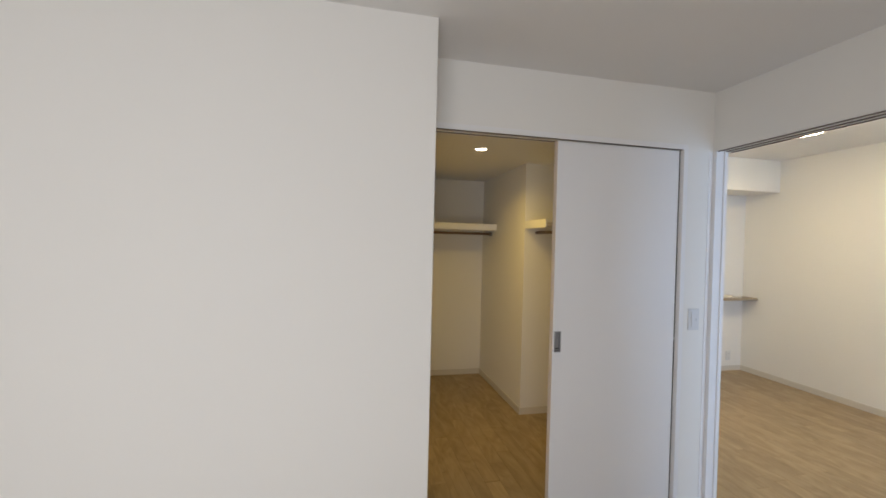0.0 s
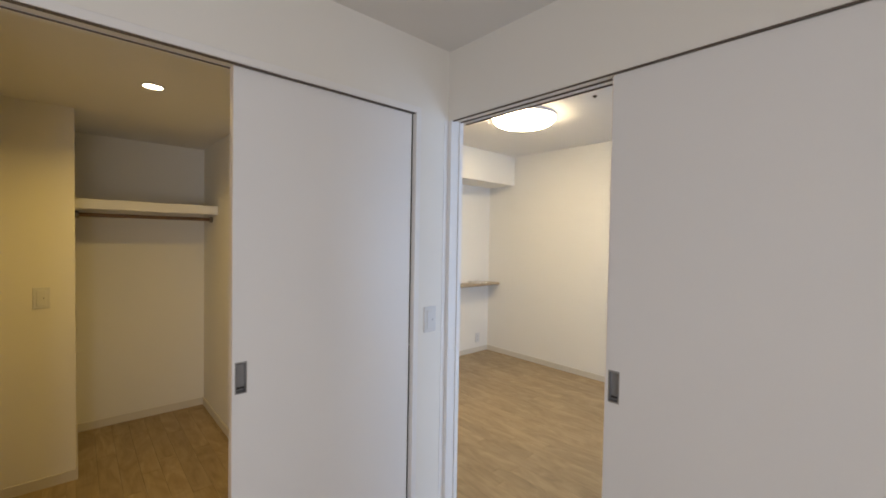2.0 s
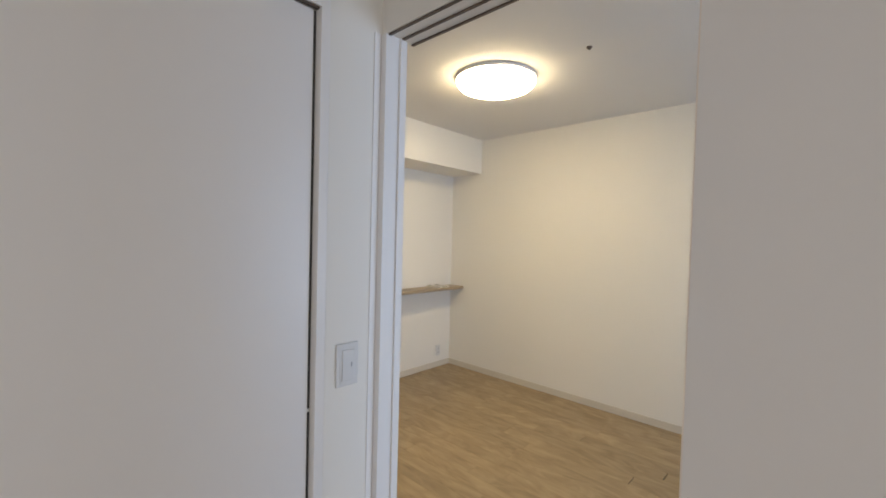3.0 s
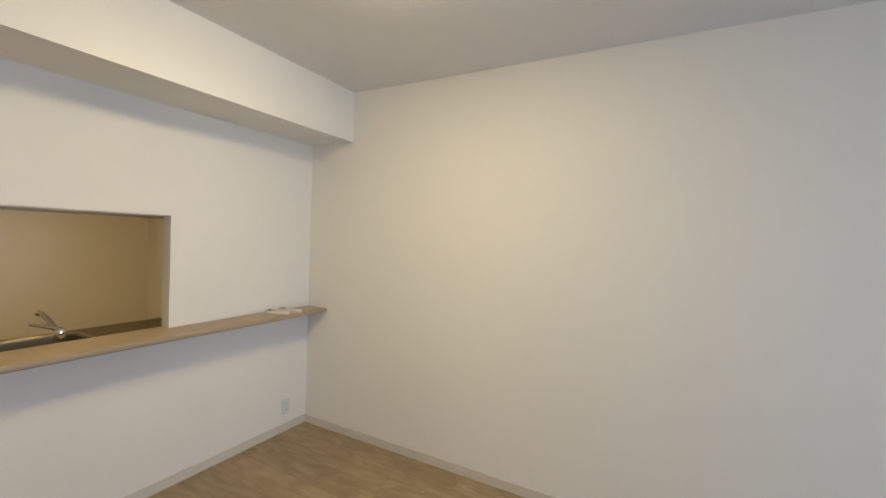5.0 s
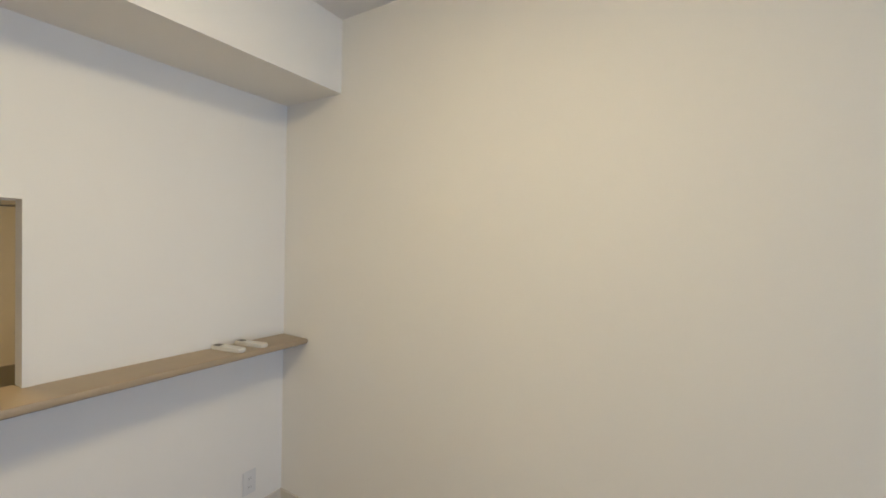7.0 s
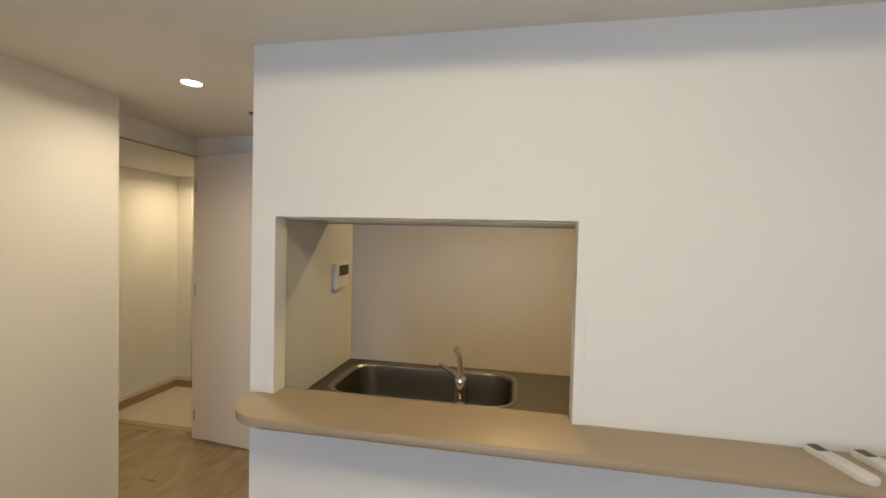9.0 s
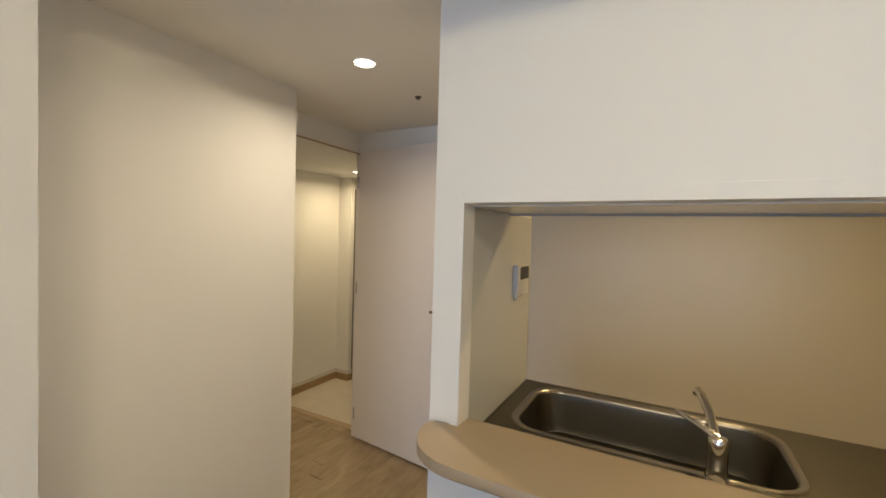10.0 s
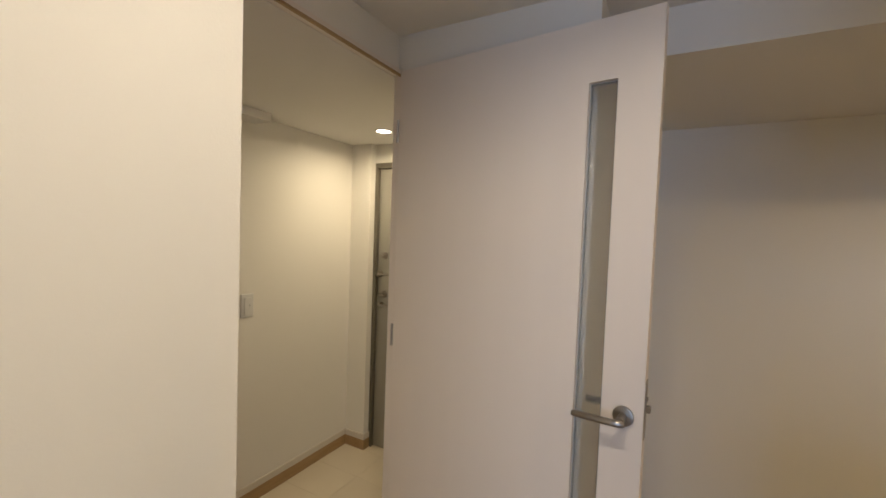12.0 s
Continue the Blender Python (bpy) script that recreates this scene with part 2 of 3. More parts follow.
def part(name, bm, mat, parent=None, label="", smooth=False):
    """Links a bmesh as one mesh object, under a thing or a part."""
    me = bpy.data.meshes.new(name)
    bm.to_mesh(me)
    bm.free()
    me.materials.append(mat)
    if smooth:
        me.shade_smooth()
        me.set_sharp_from_angle(angle=radians(40))
    ob = new(name, me)
    if parent:
        ob.parent = parent
    return tagged(ob, label=label)


def thing(name, label, category, group="", m=None):
    ob = new(name)
    if m is not None:
        ob.matrix_world = m
    return tagged(ob, label, category, group)


def structure(name, bm, mat, label, category="wall"):
    return tagged(part(name, bm, mat), label, category, kind="structure")


# ---- the plan, in metres ----
HEAD = 2.05            # sliding door heads
BED_C, LIV_C, COR_C, CLO_C = 2.385, 2.522, 2.162, 2.205
BACK = -3.3            # window side
XE = 2.770             # far plain wall of the living room
YC = 2.178             # bar counter wall
TOP = 2.75

# ---- structure ----
structure("floor", boxes(((-4.3, BACK - 0.1, -0.12), (XE + 0.1, 3.479, -0.014)), ((-0.735, 3.48, -0.12), (XE + 0.1, 4.65, -0.014))), GAP, "dark underlay below the oak plank floor", "floor")
structure("ceiling_bedroom", boxes(((-4.3, BACK - 0.1, BED_C), (0.02, 0.1, TOP))), CEIL, "white papered ceiling of the bedroom", "ceiling")
structure("ceiling_living", boxes(((0.08, BACK - 0.1, LIV_C), (XE + 0.1, 1.771, TOP)), ((-0.1, 0.1, LIV_C), (0.08, 1.771, TOP))), CEIL, "white papered ceiling of the living room", "ceiling")
structure("ceiling_corridor", boxes(((-0.42, 1.771, COR_C), (XE + 0.1, 3.587, TOP - 0.002)), ((-0.42, 1.505, COR_C), (0.0, 1.771, TOP - 0.002)), ((-0.706, 2.578, COR_C), (-0.42, 3.40, TOP)), ((-0.03, 3.587, 2.02), (XE + 0.1, 4.65, TOP))), PAPER, "white lowered ceiling and beam over corridor and kitchen", "ceiling")
structure("ceiling_closet", boxes(((-3.0, 0.1, CLO_C), (-0.1, 2.62, TOP))), CEIL, "white papered ceiling of the walk-in closet", "ceiling")
structure("ceiling_hall", boxes(((-1.72, 2.578, 2.026), (-0.735, 4.31, TOP)), ((-1.560, 4.31, 2.026), (-0.735, 4.36, TOP)), ((-1.72, 2.578, 1.985), (-1.60, 3.566, 2.026))), CEIL, "white hall ceiling, lower above the entrance", "ceiling")

structure("wall_closet_front", boxes(((-1.632, 0, HEAD), (-0.2, 0.1, TOP)), ((-0.2, 0, 0), (-0.0, 0.1, TOP)), ((-1.69, 0, 0), (-1.632, 0.1, TOP))), PAPER, "white papered wall round the closet doorway")
structure("wall_bedroom_projection", boxes(((-4.3, -0.34, 0), (-1.69, 0.1, TOP)), bevel=0.003), PAPER, "white papered wall that stands forward in the bedroom")
structure("wall_partition", boxes(((0, -1.80, HEAD), (0.1, 0, TOP)), ((0, BACK - 0.1, 0), (0.1, -1.80, TOP))), PAPER, "white papered partition above the wide sliding doors")
structure("wall_living_west", boxes(((-0.1, 0.1, 0), (0, 1.505, TOP)), ((0, 0.0, 0), (0.096, 0.02, TOP)), ((-0.53, 1.38, 0), (-0.1, 1.505, TOP)), ((-0.53, 1.505, 0), (-0.413, 2.578, TOP))), PAPER, "white papered wall between closet and corridor")
structure("wall_closet_back", boxes(((-1.36, 2.53, 0), (-0.53, 2.578, TOP)), ((-3.0, 1.765, 0), (-1.36, 2.578, TOP)), ((-1.87, 0.1, 2.03), (-1.75, 1.765, TOP))), PAPER, "white papered inner walls of the closet")
structure("wall_doorway", boxes(((-0.735, 2.578, HEAD - 0.005), (-0.706, 3.40, TOP)), ((-0.735, 3.425, -0.12), (-0.017, 4.65, TOP)), ((-0.735, 3.40, HEAD - 0.005), (-0.017, 3.425, TOP)), ((-0.686, 3.40, 0), (-0.017, 3.425, HEAD - 0.005))), PAPER, "white papered wall with the doorway to the hall")
structure("wall_hall", boxes(((-1.83, 2.578, -0.12), (-1.72, 4.65, TOP)), ((-1.72, 4.31, -0.12), (-1.560, 4.65, TOP)), ((-1.560, 4.36, 1.906), (-0.735, 4.65, TOP)), ((-1.560, 4.56, -0.12), (-0.735, 4.65, 1.906))), PAPER, "white papered hall wall beside the entrance")
structure("wall_back", boxes(((-0.017, 4.551, 0), (XE + 0.1, 4.65, TOP))), PAPER, "white papered back wall of the kitchen")
structure("wall_east", boxes(((XE, BACK - 0.1, 0), (XE + 0.1, 4.65, TOP))), PAPER, "long plain white papered wall of the living room")
structure("wall_counter", boxes(((0.615, YC, 0), (0.707, 2.241, TOP)), ((0.707, YC, 1.558), (1.743, 2.241, TOP)), ((0.707, YC, 0), (1.743, 2.241, 0.88)), ((1.743, YC, 0), (XE, 2.241, TOP)), ((0.615, 2.241, 0), (0.69, 2.908, TOP))), PAPER, "white papered wall with the kitchen hatch")
structure("wall_bedroom_west", boxes(((-4.4, BACK - 0.1, 0), (-4.3, 0.1, TOP))), PAPER, "plain white bedroom wall")
structure("wall_window", boxes(((-4.3, BACK - 0.1, 0), (-3.35, BACK, TOP)), ((-3.35, BACK - 0.1, 2.1), (-1.75, BACK, TOP)), ((-1.75, BACK - 0.1, 0), (0.0, BACK, TOP)), ((0.1, BACK - 0.1, 0), (0.25, BACK, TOP)), ((0.25, BACK - 0.1, 2.1), (2.05, BACK, TOP)), ((2.05, BACK - 0.1, 0), (XE, BACK, TOP)), ((-3.35, BACK - 0.1, 0), (-1.75, BACK, 0.12)), ((0.25, BACK - 0.1, 0), (2.05, BACK, 0.12))), PAPER, "plain white wall with the balcony windows")
structure("ground", boxes(((-600, -600, -3.2), (600, 600, -3.0))), GROUT, "grey ground outside", "ground")


def window(name, x0, x1):
    w = tagged(new(name), "aluminium sliding balcony window", "window", kind="structure")
    y0, y1, z0, z1 = BACK - 0.08, BACK - 0.03, 0.12, 2.1
    part("window_frame", boxes(((x0, y0, z0), (x0 + 0.04, y1, z1)), ((x1 - 0.04, y0, z0), (x1, y1, z1)), ((x0 + 0.04, y0, z0), (x1 - 0.04, y1, z0 + 0.05)), ((x0 + 0.04, y0, z1 - 0.05), (x1 - 0.04, y1, z1)), (((x0 + x1) / 2 - 0.03, y0, z0 + 0.05), ((x0 + x1) / 2 + 0.03, y1, z1 - 0.05))), ALU, w)
    for a, b in ((x0 + 0.04, (x0 + x1) / 2 - 0.03), ((x0 + x1) / 2 + 0.03, x1 - 0.04)):
        g = part("pane", boxes(((a, y0 + 0.02, z0 + 0.05), (b, y0 + 0.026, z1 - 0.05))), CLEAR, w)
        g.visible_shadow = False


window("window_1", -3.35, -1.75)
window("window_2", 0.25, 2.05)


def baseboard(lo, hi, mat=SKIRT, label="beige skirting board along the wall foot"):
    bm = boxes((lo, hi))
    es = [e for e in bm.edges if all(abs(v.co.z - hi[2]) < 1e-6 for v in e.verts)]
    bmesh.ops.bevel(bm, geom=es, offset=0.003, segments=2, profile=0.5, affect="EDGES")
    structure("baseboard", bm, mat, label, "baseboard")


B = 0.06
baseboard((XE - 0.009, BACK, 0), (XE, YC - 0.009, B))
baseboard((0.624, YC - 0.009, 0), (XE, YC, B))
baseboard((0.606, YC - 0.009, 0), (0.615, 2.908, B))
baseboard((0, 0.02, 0), (0.009, 1.514, B))
baseboard((-0.413, 1.505, 0), (0, 1.514, B))
baseboard((-0.413, 1.514, 0), (-0.404, 2.587, B))
baseboard((-0.008, 4.542, 0), (XE, 4.551, B))
baseboard((-0.017, 3.40, 0), (-0.008, 4.551, B))
baseboard((-1.36, 2.521, 0), (-0.539, 2.53, B), SKIRTPALE, "pale skirting board inside the closet")
baseboard((-0.539, 1.371, 0), (-0.53, 2.53, B), SKIRTPALE, "pale skirting board inside the closet")
baseboard((-0.53, 1.371, 0), (-0.109, 1.38, B), SKIRTPALE, "pale skirting board inside the closet")
baseboard((-1.75, 1.756, 0), (-1.351, 1.765, B), SKIRTPALE, "pale skirting board inside the closet")
baseboard((-1.36, 1.765, 0), (-1.351, 2.53, B), SKIRTPALE, "pale skirting board inside the closet")
baseboard((-0.109, 0.1, 0), (-0.1, 1.38, B), SKIRTPALE, "pale skirting board inside the closet")
baseboard((-4.3, -0.349, 0), (-1.681, -0.34, B))
baseboard((-0.175, -0.008, 0), (-0.031, 0, B), TRIM, "white skirting piece between the two doorways")
for lo, hi in (((-1.72, 2.578, 0), (-1.711, 3.48)), ((-1.72, 3.48, -0.03), (-1.711, 4.31)), ((-1.711, 4.301, -0.03), (-1.551, 4.31)), ((-1.560, 4.31, -0.03), (-1.551, 4.385))):
    baseboard(lo, (*hi, 0.038), SKIRTWOOD, "brown wooden foot strip in the hall")
    baseboard((lo[0], lo[1], 0.038), (hi[0] - 0.002 if hi[0] < -1.7 else hi[0], hi[1], 0.075), SKIRTPALE, "pale skirting board above the brown strip in the hall")

# casings of the doorways
structure("trim", boxes(((-1.655, -0.006, 0), (-1.629, 0.103, HEAD + 0.025)), ((-0.203, -0.006, 0), (-0.176, 0.103, HEAD + 0.025)), ((-1.629, -0.006, HEAD - 0.003), (-0.203, 0.0, HEAD + 0.025)), bevel=0.0015), TRIM, "white casing round the closet doorway", "trim")
structure("trim", boxes(((-0.006, -0.026, 0), (0.076, 0.0, HEAD)), ((-0.03, -0.004, 0), (-0.006, 0, HEAD)), ((0.044, -0.034, 0), (0.060, -0.026, HEAD)), bevel=0.0015), TRIM, "white jamb of the wide sliding doorway", "trim")
structure("trim", boxes(((-0.728, 3.405, 0), (-0.690, 3.424, HEAD - 0.006)), ((-0.742, 2.5785, 0), (-0.70, 2.592, HEAD - 0.006)), ((-0.742, 2.592, HEAD - 0.022), (-0.700, 3.405, HEAD - 0.006)), bevel=0.0015), LEAFWHITE, "pale casing round the hall doorway", "trim")
structure("trim", boxes(((0.684, YC - 0.004, 0.9185), (0.710, 2.249, 1.592)), ((0.710, YC - 0.004, 1.555), (1.740, 2.249, 1.592)), ((1.740, YC - 0.004, 0.9185), (1.771, 2.249, 1.592)), bevel=0.0008), PAPER, "white casing round the kitchen hatch", "trim")

structure("trim", boxes(((-0.7045, 2.593, HEAD - 0.031), (-0.697, 3.404, HEAD - 0.0225))), SKIRTWOOD, "thin brown edge strip under the hall door head", "trim")

# tracks in the door heads
structure("trim", boxes(((-1.632, 0.004, HEAD - 0.005), (-0.2, 0.017, HEAD - 0.001)), ((-1.632, 0.062, HEAD - 0.005), (-0.2, 0.066, HEAD - 0.001))), TRACK, "brown sliding rail in the closet door head", "rail")
structure("trim", boxes(((0.002, -1.80, HEAD - 0.005), (0.010, -0.026, HEAD - 0.001)), ((0.048, -1.80, HEAD - 0.005), (0.056, -0.026, HEAD - 0.001)), ((0.092, -1.80, HEAD - 0.005), (0.1, -0.026, HEAD - 0.001))), TRACK, "brown sliding rails in the wide door head", "rail")
# Dark filler between panel and jamb; paints in the shade of the open gap.
structure("trim", boxes(((-0.2112, 0.022, 0.005), (-0.2035, 0.05, HEAD - 0.006))), DARK, "dark strip painting the shaded gap beside the closet sliding door", "slot")


# ---- sliding doors ----
def pulled_panel(lo, hi, x, y, z, axis):
    """A door panel as thick as lo to hi with a pocket through its front face for the pull."""
    w, h, d = 0.016, 0.051, 0.012
    if axis == "y":
        f = lambda u0, u1, z0, z1, o: ((u0, lo[1] + o, z0), (u1, hi[1] if o else lo[1] + d, z1))
        c, u_lo, u_hi = x, lo[0], hi[0]
    else:
        f = lambda u0, u1, z0, z1, o: ((lo[0] + o, u0, z0), (hi[0] if o else lo[0] + d, u1, z1))
        c, u_lo, u_hi = y, lo[1], hi[1]
    return boxes(f(u_lo, u_hi, lo[2], hi[2], d), f(u_lo, c - w, lo[2], hi[2], 0), f(c + w, u_hi, lo[2], hi[2], 0), f(c - w, c + w, lo[2], z - h, 0), f(c - w, c + w, z + h, hi[2], 0))


def flush_pull(parent, x, y, z, axis):
    """A recessed pull: a metal frame proud of the sheet round a sunk dish with sloping sides and a finger lip."""
    def at(u, o, dz):
        return (x + u, y - o, z + dz) if axis == "y" else (x - o, y + u, z + dz)

    def rings(*seq, close=False):
        bm = bmesh.new()
        loops = [[bm.verts.new(at(su * w, o, sz * h)) for su, sz in ((-1, -1), (1, -1), (1, 1), (-1, 1))] for w, h, o in seq]
        for p, q in zip(loops, loops[1:]):
            for k in range(4):
                bm.faces.new((p[k], p[(k + 1) % 4], q[(k + 1) % 4], q[k]))
        if close:
            bm.faces.new(loops[-1])
        bmesh.ops.recalc_face_normals(bm, faces=bm.faces)
        return bm

    h_ob = part("handle", rings((0.0195, 0.0555, 0.0), (0.0190, 0.0550, 0.0022), (0.0155, 0.0505, 0.0022), (0.0150, 0.0500, -0.001)), PULL, parent, "brushed metal flush pull")
    part("dish", rings((0.0150, 0.0500, -0.001), (0.0130, 0.0460, -0.0095), (0.0120, 0.0440, -0.0105), close=True), PULLBED, h_ob, "dark sunk dish")
    part("finger_lip", boxes(tuple(tuple(f(p, q) for p, q in zip(at(-0.012, -0.010, -0.0405), at(0.012, -0.006, -0.034))) for f in (min, max))), DARK, h_ob, "dark finger lip")


door = thing("sliding_door", "white sliding door half closing the closet, with flush pull", "door", "sliding doors")
part("panel", pulled_panel((-0.962, 0.02, 0.008), (-0.2115, 0.053, HEAD - 0.006), -0.935, 0.02, 0.983, "y"), PANELWHITE, door)
part("edge_strip", boxes(((-0.9645, 0.0195, 0.008), (-0.962, 0.0535, HEAD - 0.006))), LEAFWHITE, door, "pale edge band")
flush_pull(door, -0.935, 0.02, 0.983, "y")
part("stop_pin", lathe([(0.007, 0), (0.007, -0.006), (0.004, -0.009)], (-0.207, 0.030, 0.982), "y", 12), PLASTIC, door, "white stop pin")
door = thing("sliding_door", "wide white sliding door pushed open, with flush pull", "door", "sliding doors")
part("panel", pulled_panel((0.012, -1.795, 0.008), (0.045, -0.8180, HEAD - 0.006), 0.012, -0.847, 0.978, "x"), PANELWHITE, door)
part("edge_strip", boxes(((0.0115, -0.8180, 0.008), (0.0455, -0.8155, HEAD - 0.006))), LEAFWHITE, door, "pale edge band")
flush_pull(door, 0.012, -0.847, 0.978, "x")
door = thing("sliding_door", "white sliding door parked behind the other", "door", "sliding doors")
part("panel", boxes(((0.059, -1.795, 0.008), (0.090, -0.90, HEAD - 0.006)), bevel=0.002), PANELWHITE, door)

door = thing("sliding_door", "pale sliding door at the closet end", "door", "sliding doors")
part("panel", boxes(((-1.80, 0.105, 0.008), (-1.768, 1.752, 2.022)), bevel=0.002), LEAFWHITE, door)
part("rail", boxes(((-1.765, 0.105, 2.018), (-1.752, 1.764, 2.0295))), TRACK, door, "brown rail above the door")
# Dark strip in place of the shaded gap line at the panel's edge.
part("gap_shade", boxes(((-1.795, 1.753, 0.01), (-1.772, 1.764, 2.02))), DARK, door, "dark strip standing for shade in the door gap")
plate = thing("strike_plate", "dark metal strike plate in the closet wall", "strike plate")
part("plate", boxes(((-1.728, 1.7625, 1.03), (-1.704, 1.765, 1.125)), bevel=0.001), SATIN, plate)
part("opening", boxes(((-1.722, 1.7615, 1.045), (-1.710, 1.7625, 1.11))), DARK, plate, "dark opening")

# ---- hinged hall door, standing open against the wall ----
hinge = Vector((-0.693, 3.391, 0))
free = Vector((0.145, 3.292, 0))
turn = math.degrees(math.atan2(free.y - hinge.y, free.x - hinge.x))
leaf = thing("hall_door", "pale door standing open with a narrow glazed slot and lever handle", "door", m=pose(hinge.x, hinge.y, 0, 0, 0, turn))
L, LT, TH = 0.846, 2.032, 0.035      # width, top, thickness; the seen face is at local y = 0
S0, S1, SZ0, SZ1 = 0.671, 0.744, 0.235, 1.872
part("panel", boxes(((0.002, 0, 0.012), (S0, TH, LT)), ((S1, 0, 0.012), (L, TH, LT)), ((S0, 0, 0.012), (S1, TH, SZ0)), ((S0, 0, SZ1), (S1, TH, LT))), LEAFWHITE, leaf)
# Added bead, coloured grey to stand in for the shaded reveal of the slot.
part("glazing_bead", boxes(((S0, 0.0155, SZ0), (S0 + 0.004, TH - 0.008, SZ1)), ((S1 - 0.004, 0.0155, SZ0), (S1, TH - 0.008, SZ1)), ((S0 + 0.004, 0.0155, SZ1 - 0.004), (S1 - 0.004, TH - 0.008, SZ1)), ((S0 + 0.004, 0.0155, SZ0), (S1 - 0.004, TH - 0.008, SZ0 + 0.004))), GREYPAD, leaf, "glazing bead greyed like the shaded slot reveal")
g = part("pane", boxes(((S0 + 0.0042, 0.010, SZ0 + 0.0042), (S1 - 0.0042, 0.015, SZ1 - 0.0042))), FROST, leaf, "narrow greyish glass pane")
g.visible_shadow = False
for side, name in ((-1, "front"), (1, "rear")):
    y0 = 0 if side < 0 else TH
    hz, hx = 1.012, L - 0.046
    rose = part("handle", lathe([(0.025, 0), (0.026, side * 0.004), (0.025, side * 0.009), (0.021, side * 0.010), (0.010, side * 0.0105), (0.010, side * 0.045)], (hx, y0, hz), "y", 28), SATIN, leaf, "satin metal lever handle", True)
    part("lever", tube([(hx + 0.010, y0 + side * 0.044, hz - 0.006), (hx, y0 + side * 0.047, hz - 0.006), (hx - 0.03, y0 + side * 0.048, hz - 0.007), (hx - 0.112, y0 + side * 0.046, hz - 0.010), (hx - 0.118, y0 + side * 0.046, hz - 0.010)], [0.007, 0.0095, 0.009, 0.009, 0.007]), SATIN, rose, "round lever bar", True)
part("latch_plate", boxes(((L, 0.006, 0.96), (L + 0.002, TH - 0.006, 1.11))), SATIN, leaf, "metal latch plate")
part("latch", boxes(((L + 0.002, 0.010, 1.028), (L + 0.013, TH - 0.010, 1.046)), bevel=0.003), SATIN, leaf, "latch tongue")
part("top_latch", boxes(((L + 0.002, 0.012, 1.058), (L + 0.006, TH - 0.012, 1.066))), SATIN, leaf)
for z in (0.18, 1.08, 1.82):
    part("hinge", lathe([(0.0045, z - 0.04), (0.0045, z + 0.04)], (-0.002, -0.002, 0), "z", 12), PULL, leaf, "metal hinge knuckle")

# ---- entrance door beyond the hall ----
ed = thing("entrance_door", "grey steel entrance door in a dark frame with locks", "door")
part("frame", boxes(((-1.560, 4.36, -0.03), (-1.537, 4.43, 1.906)), ((-1.537, 4.36, 1.872), (-0.735, 4.43, 1.906)), bevel=0.002), METALFRAME, ed, "dark steel door frame")
part("leaf", boxes(((-1.535, 4.385, -0.025), (-0.74, 4.425, 1.871))), METALDOOR, ed)
for z in (1.29, 1.03):
    k = part("thumb_turn", lathe([(0.024, 0), (0.024, -0.006), (0.018, -0.010), (0.010, -0.012), (0.010, -0.022)], (-1.480, 4.385, z), "y", 20), SATIN, ed, "round lock with thumb turn", True)
    part("turn_bar", boxes(((-1.502, 4.352, z - 0.005), (-1.458, 4.364, z + 0.005)), bevel=0.003), SATIN, k)
part("door_guard", tube([(-1.512, 4.35, 1.165), (-1.48, 4.335, 1.165), (-1.36, 4.335, 1.175), (-1.33, 4.35, 1.175)], 0.007), SATIN, ed, "metal door guard bar", True)
part("guard_knob", lathe([(0.022, 0), (0.024, -0.02), (0.012, -0.03)], (-1.512, 4.384, 1.165), "y", 16), METALFRAME, ed, "dark knob", True)
part("lever_handle", tube([(-1.49, 4.385, 0.965), (-1.49, 4.34, 0.965), (-1.46, 4.335, 0.962), (-1.32, 4.335, 0.962)], 0.009), SATIN, ed, "lever handle", True)

# ---- bar counter through the hatch ----
bar = thing("bar_counter", "tan wood-look bar counter with a rounded front edge", "counter")
outline = rounded_plan(0.622, 1.980, XE, YC - 0.001, 0.165, 16, (1, 0, 0, 0))[:-1]
outline += [(1.7395, YC - 0.001), (1.7395, 2.251), (0.7105, 2.251), (0.7105, YC - 0.001), (0.620, YC - 0.001)]
part("counter_top", slab(outline, 0.891, 0.921, 0.0140, 8), BAR, bar, smooth=True)

# ---- kitchen unit behind the hatch ----
unit = thing("sink_unit", "kitchen sink cabinet with a brushed steel top", "kitchen unit")
KX0, KX1, KY0, KY1, KZ = 0.69, 2.35, 2.252, 2.908, 0.835
part("cabinet_body", boxes(((KX0, KY0, 0.0), (KX1, KY1 - 0.03, 0.60))), CABINET, unit)
SX0, SX1, SY0, SY1, SD = 0.775, 1.552, 2.455, 2.852, 0.17


